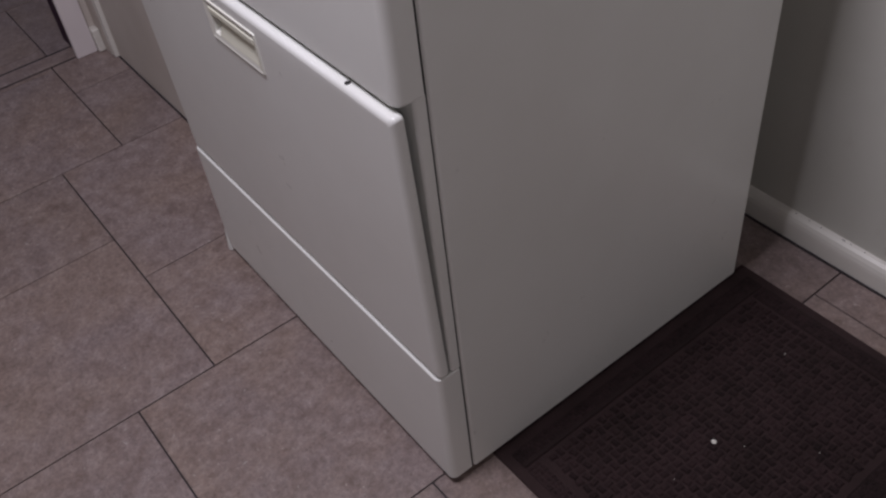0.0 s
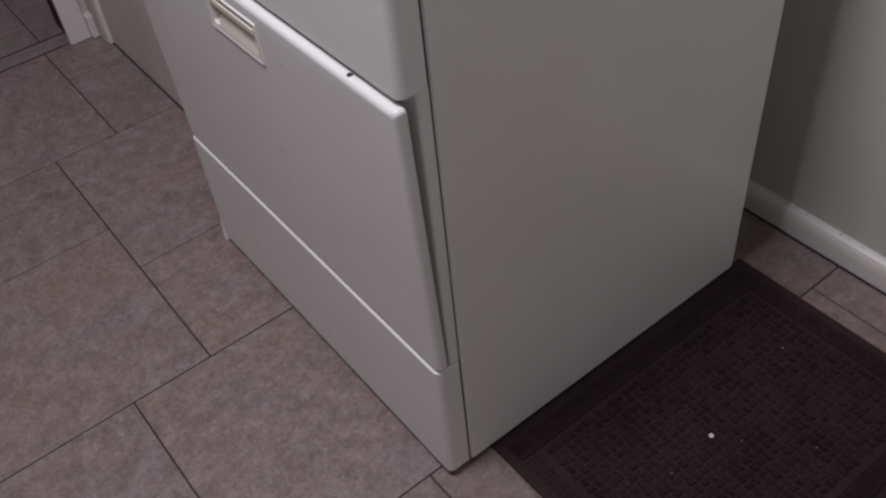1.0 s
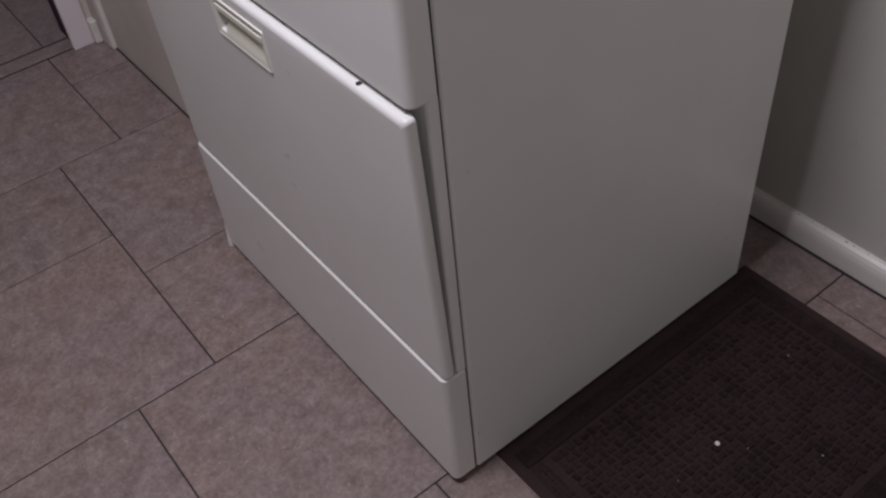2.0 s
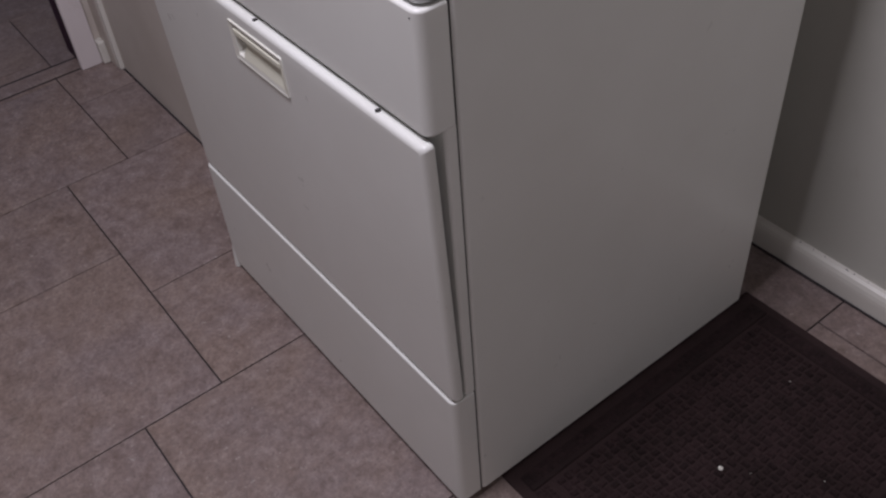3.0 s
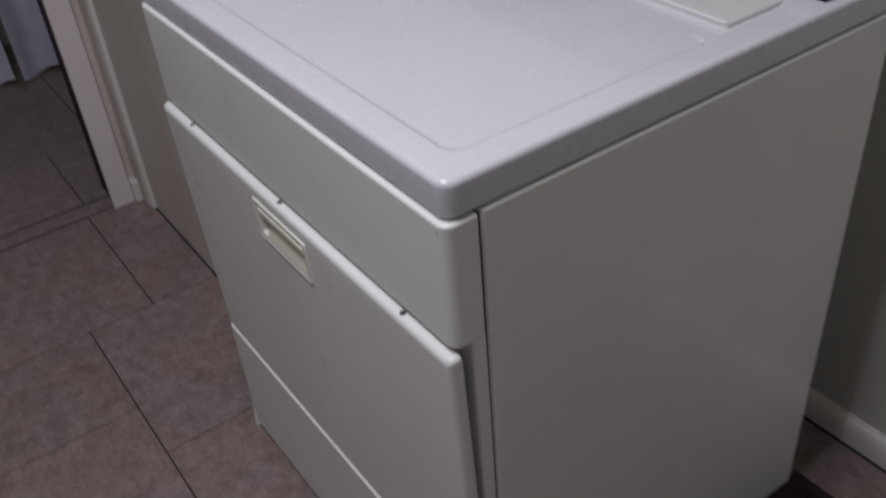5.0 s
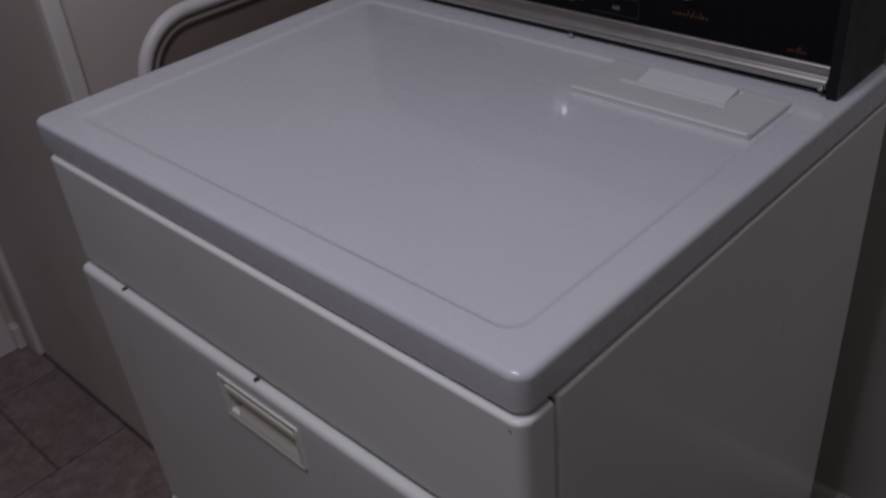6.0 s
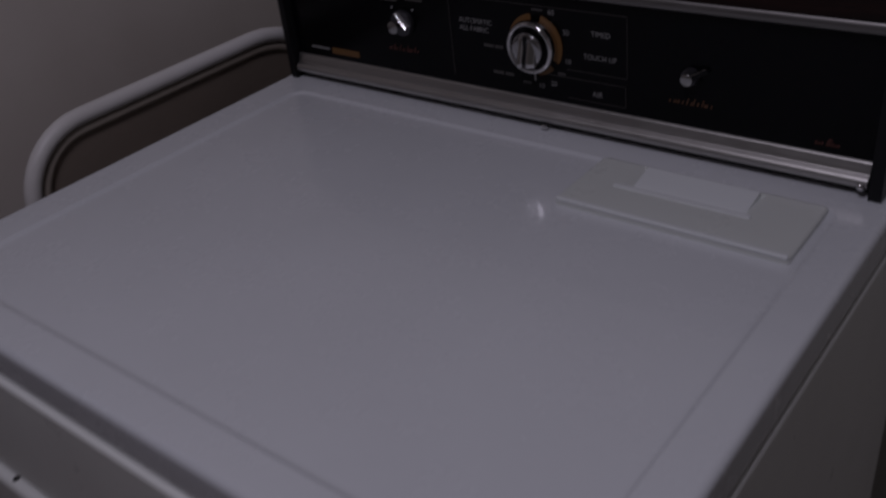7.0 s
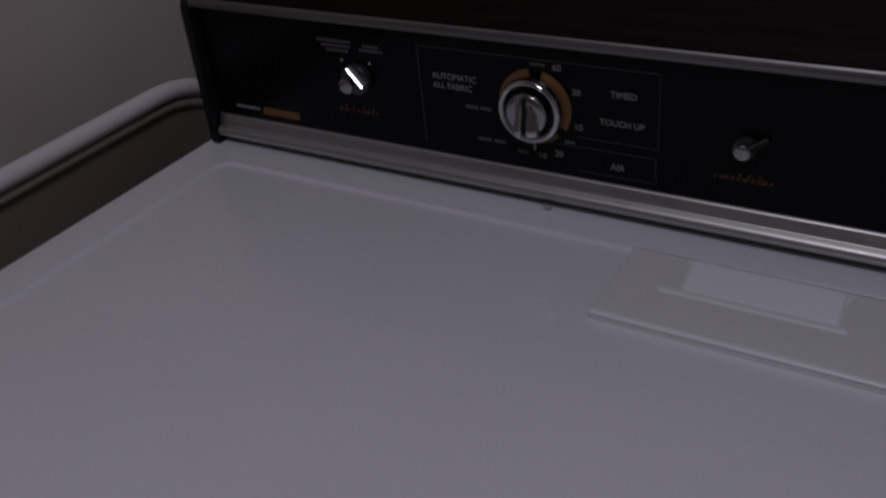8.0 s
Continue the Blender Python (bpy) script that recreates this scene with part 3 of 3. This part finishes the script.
# boxed fields in thin gold lines
for x0, x1, z0, z1 in ((-0.478, -0.2605, 0.9840, 1.0480), (-0.360, -0.2620, 0.9530, 0.9760)):
    for a, b, c, d in ((x0, x1, z1 - 0.0008, z1), (-0.33, x1, z0, z0 + 0.0008), (x1 - 0.0008, x1, z0, z1)):
        bar("gold_line", a, b, c, d, LINE_PRINT)
bar("gold_line", -0.4790, -0.4780, 0.9560, 1.0480, LINE_PRINT)
# script marks under the knobs and the maker's plates, as plain shapes
def script_mark(x0, x1, z, mat, seed):
    rnd = random.Random(seed)
    bm = bmesh.new()
    x = x0
    while x < x1:
        h, w = rnd.choice((0.0030, 0.0036, 0.0070)), rnd.uniform(0.0010, 0.0016)
        lean = 0.35 * h
        quad = [(x, z), (x + w, z), (x + w + lean, z + h), (x + lean, z + h)]
        loft([(quad, CF - 0.0008), (quad, CF + 0.0004)], "xzy", bm=bm)
        join = [(x + w * 0.5, z + 0.0002), (x + 0.0022, z + 0.0014), (x + 0.0022, z + 0.0021), (x + w * 0.5, z + 0.0009)]
        loft([(join, CF - 0.0007), (join, CF + 0.0004)], "xzy", bm=bm)
        x += rnd.choice((0.0021, 0.0024, 0.0027, 0.0044))
    return part("script_mark", bm, mat, glass, smooth=False)


script_mark(-0.575, -0.529, 0.9730, RED_PRINT, 3)
script_mark(-0.216, -0.173, 0.9690, GOLD_DIM, 8)
bar("name_bar", -0.709, -0.678, 0.9570, 0.9595, DIM_PRINT)
bar("name_plate", -0.673, -0.627, 0.9535, 0.9610, GOLD_PRINT)
script_mark(-0.075, -0.053, 0.9535, RED_PRINT, 12)
bar("indicator_dot", -0.5635, -0.5620, 1.0235, 1.0250, WHITE_PRINT)
bar("indicator_dot", -0.5325, -0.5310, 1.0235, 1.0250, WHITE_PRINT)


def ring_arc(cx, cz, r0, r1, a0, a1):
    bm = bmesh.new()
    n = 30
    for k in range(n):
        quad = []
        for r, i in ((r0, k), (r1, k), (r1, k + 1), (r0, k + 1)):
            t = radians(a0 + (a1 - a0) * i / n)
            quad.append((cx + r * math.cos(t), CF - 0.0009, cz + r * math.sin(t)))
        bm.faces.new([bm.verts.new(q) for q in quad])
    bmesh.ops.remove_doubles(bm, verts=bm.verts, dist=1e-6)
    bmesh.ops.solidify(bm, geom=bm.faces[:], thickness=0.0005)
    return bm


# ---- timer dial and knobs ----
DX, DZ = -0.3675, 1.006
part("gold_arc", ring_arc(DX, DZ, 0.020, 0.0330, -32, 75), GOLD_PRINT, glass, "gold printed dial ring")
part("gold_arc", ring_arc(DX, DZ, 0.020, 0.0330, 98, 178), GOLD_PRINT, glass)
part("gold_arc", ring_arc(DX, DZ, 0.020, 0.0330, -86, -48), GOLD_PRINT, glass)
dial = part("timer_dial", turned(DX, DZ, [(0.0275, CF - 0.001), (0.0285, CF - 0.005), (0.0286, CF - 0.0090), (0.0282, CF - 0.0115), (0.0274, CF - 0.0133), (0.0262, CF - 0.0143), (0.0250, CF - 0.0145),
                                            (0.0238, CF - 0.0140), (0.0227, CF - 0.0126), (0.0219, CF - 0.0105), (0.0215, CF - 0.0050), (0.001, CF - 0.0050)], 72),
            CHROME, dryer, "round chrome timer dial with a dark groove and a raised grip")
part("dial_groove", turned(DX, DZ, [(0.0214, CF - 0.0045), (0.0214, CF - 0.0072), (0.0205, CF - 0.0078), (0.001, CF - 0.0078)], 56), BLACK_PLASTIC, dial, "black groove between rim and grip")
part("dial_hub", turned(DX, DZ, [(0.0182, CF - 0.005), (0.0182, CF - 0.0158), (0.0178, CF - 0.0176), (0.0168, CF - 0.0188), (0.0120, CF - 0.0196), (0.001, CF - 0.0200)], 56), GRIP_CHROME, dial)


def grip_rail(profile, reach):
    """A rail up the hub that leans back towards its top; profile of (across, depth below its ridge)."""
    loops = []
    for k in range(17):
        z = -reach + 2 * reach * k / 16
        ridge = CF - 0.0245 + 0.26 * z + 0.0016 * abs(z / reach) ** 8
        pts = [(DX + u, min(ridge + v, CF - 0.0185)) for u, v in profile]
        loops.append(([(DX + profile[0][0], CF - 0.0180)] + pts + [(DX + profile[-1][0], CF - 0.0180)], DZ - 0.001 + z))
    return loft(loops)


round_rail = [(-0.0046 + 0.0034 * math.cos(radians(a)), 0.0040 * (1 - math.sin(radians(a)))) for a in range(0, 181, 12)]
facet_rail = [(0.0124, 0.0070), (0.0122, 0.0058), (0.0116, 0.0046), (0.0112, 0.0041), (0.0070, 0.00205), (0.0060, 0.0018), (0.0046, 0.0017), (0.0034, 0.0020), (0.0027, 0.0030), (0.0025, 0.0042)]
part("dial_grip", grip_rail(round_rail, 0.0158), RAIL_CHROME, dial, "half-round chrome grip rail")
part("dial_grip", grip_rail(facet_rail, 0.0150), RAIL_CHROME, dial, "chrome grip rail with a bevelled flank")
part("grip_slot", rbox(DX - 0.0014, DX + 0.0020, DZ - 0.0155, DZ + 0.0155, CF - 0.0212, CF - 0.0175, 0.0004, 0.0004, "xzy"), BLACK_PLASTIC, dial, "dark slot in the grip")
part("pointer", rbox(DX - 0.0006, DX + 0.0006, DZ - 0.0385, DZ - 0.025, CF - 0.0045, CF - 0.0025, 0.0004, 0.0004, "xzy"), WHITE_PRINT, dial, "thin pale pointer")


def stem_knob(cx, cz, turn_deg, radius, tip, cap):
    """A black knob: low round base, a stem with a domed chrome cap; returns the base and the turn of its pointer."""
    spin = Matrix.Translation((cx, 0, cz)) @ Matrix.Rotation(radians(turn_deg), 4, "Y") @ Matrix.Translation((-cx, 0, -cz))
    base = part("knob", turned(cx, cz, [(radius, CF - 0.0005), (radius, CF - 0.005), (radius * 0.97, CF - 0.0066), (radius * 0.92, CF - 0.0074), (0.001, CF - 0.0076)], 40), KNOB_FACE, dryer, "small black knob with a round chrome cap")
    part("stem", turned(cx, cz, [(cap * 0.42, CF - 0.007), (cap * 0.45, CF - tip + 0.0060), (cap * 0.92, CF - tip + 0.0030), (cap * 0.9, CF - tip + 0.0012), (0.001, CF - tip + 0.0012)], 32), BLACK_PLASTIC, base)
    part("chrome_cap", turned(cx, cz, [(cap * 0.96, CF - tip + 0.0020), (cap * 0.96, CF - tip + 0.0006), (cap * 0.88, CF - tip + 0.0001), (cap * 0.5, CF - tip - 0.0004), (0.0004, CF - tip - 0.0005)], 36), SATIN, base)
    return base, spin


def selector_knob(cx, cz, turn_deg):
    """The stem knob with a long bevelled chrome bar beside its stem."""
    base, spin = stem_knob(cx, cz, turn_deg, 0.0150, 0.0215, 0.0076)
    o = cx + 0.0072
    prof = [(o - 0.0018, CF - 0.007), (o - 0.0018, CF - 0.0118), (o - 0.0014, CF - 0.0124), (o + 0.0020, CF - 0.0124 + 0.00375), (o + 0.0020, CF - 0.007)]
    bm = loft([([(u, v - 0.0016 if v < CF - 0.0073 else v) for u, v in prof], cz - 0.0112),
               ([(u, v + 0.0016 if v < CF - 0.0073 else v) for u, v in prof], cz + 0.0112)], "xyz")
    bm.transform(spin)
    part("knob_bar", bm, BAR_CHROME, base, "bevelled chrome bar")


def start_knob(cx, cz):
    """The stem knob with a wing that slopes back to the panel and carries a thin chrome edge."""
    base, spin = stem_knob(cx, cz, -28, 0.0085, 0.0132, 0.0064)
    for name, rise, mat in (("wing", 0.0, BLACK_PLASTIC), ("wing_edge", 0.0006, BAR_CHROME)):
        bm = bmesh.new()
        ends = []
        for u, y in ((0.0050, CF - 0.0118), (0.0185, CF - 0.0042)):
            low = -0.0030 if not rise else 0.0016
            ends.append(([(cz + low, y - rise), (cz + 0.0022, y - rise), (cz + 0.0030, y + 0.0012 - rise * 0.4), (cz + 0.0030, y + 0.0022), (cz + low, y + 0.0022)], cx + u))
        loft(ends, "zyx", bm=bm)
        bm.transform(spin)
        part(name, bm, mat, base)


selector_knob(-0.5468, 1.0085, -48.5)
start_knob(-0.1935, 0.999)
# the console and all on it sit a little to the right of where their numbers say
for ob in [o for o in dryer.children if o.name.split(".")[0] in ("console", "control_panel", "timer_dial", "knob")]:
    ob.location.x = 0.005

# ---- folded table with a tubular rim, kept between dryer and wall ----
TX = -0.832


def rim_path(x, inset):
    """Up the front leg, round a bend, back along the top and down in a wide bend behind the console."""
    y0, y1, top, bend, wide = 0.190 + inset, 0.700 - inset, 0.947 - inset, 0.088 - inset, 0.150 - inset
    pts = [(x, y0, z) for z in (0.0, 0.3, 0.6, 0.82)]
    for k in range(11):
        t = radians(180 - 90 * k / 10)
        pts.append((x, y0 + bend + bend * math.cos(t), top - bend + bend * math.sin(t)))
    pts += [(x, y, top) for y in (0.35, 0.45)]
    for k in range(11):
        t = radians(90 - 90 * k / 10)
        pts.append((x, y1 - wide + wide * math.cos(t), top - wide + wide * math.sin(t)))
    return pts + [(x, y1, z) for z in (0.5, 0.25, 0.0)]


folded = thing("folded_table", (TX, 0.44, 0), "white folded table with a tubular rim, stored between dryer and wall", "folding table")
part("rim", sweep(rim_path(TX, 0.0), 0.0103, 16), TUBE_WHITE, folded, "rounded white tubular rim")
# added paler strip: imitates the panel's brightness fading away below the rim
part("lip", sweep(rim_path(TX - 0.002, 0.0170), 0.0068, 12), PANEL_LIT, folded, "dull beige lip added for the lighter band on the panel under the rim")
part("top", rbox(0.214, 0.676, 0.08, 0.930, TX - 0.008, TX - 0.001, 0.060, 0.002, "yzx", 8), PANEL_BROWN, folded, "dull brown flat panel inside the rim")

# ---- floor mat ----
MX0, MX1, MY0, MY1 = 0.012, 0.468, 0.074, 0.690
floor_mat = thing("floor_mat", ((MX0 + MX1) / 2, (MY0 + MY1) / 2, 0), "dark brown ribbed floor mat beside the dryer, with crumbs on it", "floor mat")
part("backing", rbox(MX0 - 0.010, MX1, MY0, MY1, 0.0, 0.0055, 0.004, 0.002), MAT, floor_mat, "thin dark rubber edge")
border = bmesh.new()
B0, B1 = 0.018, 0.052
for x0, x1, y0, y1 in ((MX0 + B0, MX0 + B1, MY0 + B0, MY1 - B0), (MX1 - B1, MX1 - B0, MY0 + B0, MY1 - B0), (MX0 + B1 + 0.003, MX1 - B1 - 0.003, MY0 + B0, MY0 + B1), (MX0 + B1 + 0.003, MX1 - B1 - 0.003, MY1 - B1, MY1 - B0)):
    rbox(x0, x1, y0, y1, 0.004, 0.0090, 0.003, 0.0028, bm=border)
part("border", border, MAT, floor_mat)
weave = bmesh.new()


def tufts(x0, x1, y0, y1, step, foot, height, half, wobble):
    for i in range(int((x1 - x0) / step)):
        for j in range(int((y1 - y0) / step)):
            cx = x0 + step * (i + 0.5) + random.uniform(-wobble, wobble)
            cy = y0 + step * (j + 0.5) + random.uniform(-wobble, wobble)
            a, b = (half, half * 0.68) if (i + j) % 2 else (half * 0.68, half)
            h = foot + height * random.uniform(0.75, 1.2)
            spin = random.uniform(-0.2, 0.2)
            corners = [(sx * math.cos(spin) * a - sy * math.sin(spin) * b, sx * math.sin(spin) * a + sy * math.cos(spin) * b) for sx, sy in ((-1, -1), (1, -1), (1, 1), (-1, 1))]
            low = [weave.verts.new((cx + u * 1.1, cy + v * 1.1, foot)) for u, v in corners]
            top = [weave.verts.new((cx + u * 0.66, cy + v * 0.66, h)) for u, v in corners]
            weave.faces.new(top)
            for k in range(4):
                weave.faces.new((low[k], low[(k + 1) % 4], top[(k + 1) % 4], top[k]))


tufts(MX0 + B1 + 0.006, MX1 - B1 - 0.004, MY0 + B1 + 0.006, MY1 - B1 - 0.004, 0.0152, 0.0052, 0.0036, 0.0070, 0.0007)
for x0, x1, y0, y1 in ((MX0 + B0, MX0 + B1, MY0 + B0, MY1 - B0), (MX1 - B1, MX1 - B0, MY0 + B0, MY1 - B0), (MX0 + B1 + 0.003, MX1 - B1 - 0.003, MY0 + B0, MY0 + B1), (MX0 + B1 + 0.003, MX1 - B1 - 0.003, MY1 - B1, MY1 - B0)):
    tufts(x0 + 0.002, x1 - 0.001, y0 + 0.002, y1 - 0.001, 0.0078, 0.0088, 0.0016, 0.0036, 0.0008)
part("pile", weave, TUFT, floor_mat, "brown woven pile in raised squares", kind="stuff", smooth=False)


def crumb(x, y, z, r):
    bm = bmesh.new()
    bmesh.ops.create_icosphere(bm, subdivisions=2, radius=r)
    for v in bm.verts:
        v.co *= 1 + random.uniform(-0.3, 0.3)
        v.co.z *= 0.7
        v.co += Vector((x, y, z + r * 0.55))
    ob = part("crumb", bm, CRUMB, None)
    return tagged(ob, "tiny pale crumb lying on the dark mat", "crumb", "crumbs on the mat")


crumb(0.226, 0.346, 0.0078, 0.0034)
for x, y, r in ((0.189, 0.571, 0.0010), (0.262, 0.375, 0.0008), (0.345, 0.450, 0.0009), (0.230, 0.250, 0.0008)):
    crumb(x, y, 0.0078, r)

# ---- floor tiles: large and small squares in a pinwheel, each a piece of its own ----
A, S, JOINT = 0.4562, 0.3041, 0.0028


def tile_mesh(wide, long, name):
    h, k = (wide - JOINT) / 2, (long - JOINT) / 2
    bm = loft([(rr(-h, h, -k, k, 0.0012, 2), -0.008), (rr(-h, h, -k, k, 0.0012, 2), -0.0012),
               (rr(-h + 0.0005, h - 0.0005, -k + 0.0005, k - 0.0005, 0.0012, 2), -0.0003), (rr(-h + 0.0016, h - 0.0016, -k + 0.0016, k - 0.0016, 0.001, 2), 0.0)], first=False)
    return finish(bm, name, TILE, smooth=False)


WHOLE = {A: tile_mesh(A, A, "large_tile"), S: tile_mesh(S, S, "small_tile")}
rng = random.Random(5)


def lay_tiles(left, right, shift_x, shift_y):
    """Tiles of one room; those that cross the room's ends are cut there."""
    for i in range(-9, 10):
        for j in range(-9, 10):
            x0, y1 = -0.930 + i * A - j * S + shift_x, -0.184 + i * S + j * A + shift_y
            for side, x, y in ((A, x0, y1 - A), (S, x0 - S, y1 - S)):
                a, b = max(x, left), min(x + side, right)
                c, d = max(y, FRONT - 0.08), min(y + side, BACK + 0.08)
                if b - a < 0.01 or d - c < 0.01:
                    continue
                cut = b - a < side - 1e-6 or d - c < side - 1e-6
                ob = new("tile", tile_mesh(b - a, d - c, "cut_tile") if cut else WHOLE[side])
                ob.parent = floor
                ob.location = ((a + b) / 2, (c + d) / 2, rng.uniform(-0.0003, 0.0003))
                ob.rotation_euler = (0, 0, radians((180 if cut else 90) * rng.randrange(4)))


lay_tiles(DOOR_WALL - 0.050, RIGHT + 0.08, 0.0, 0.0)
lay_tiles(FAR - 0.08, DOOR_WALL - 0.0505, -0.130, 0.014)
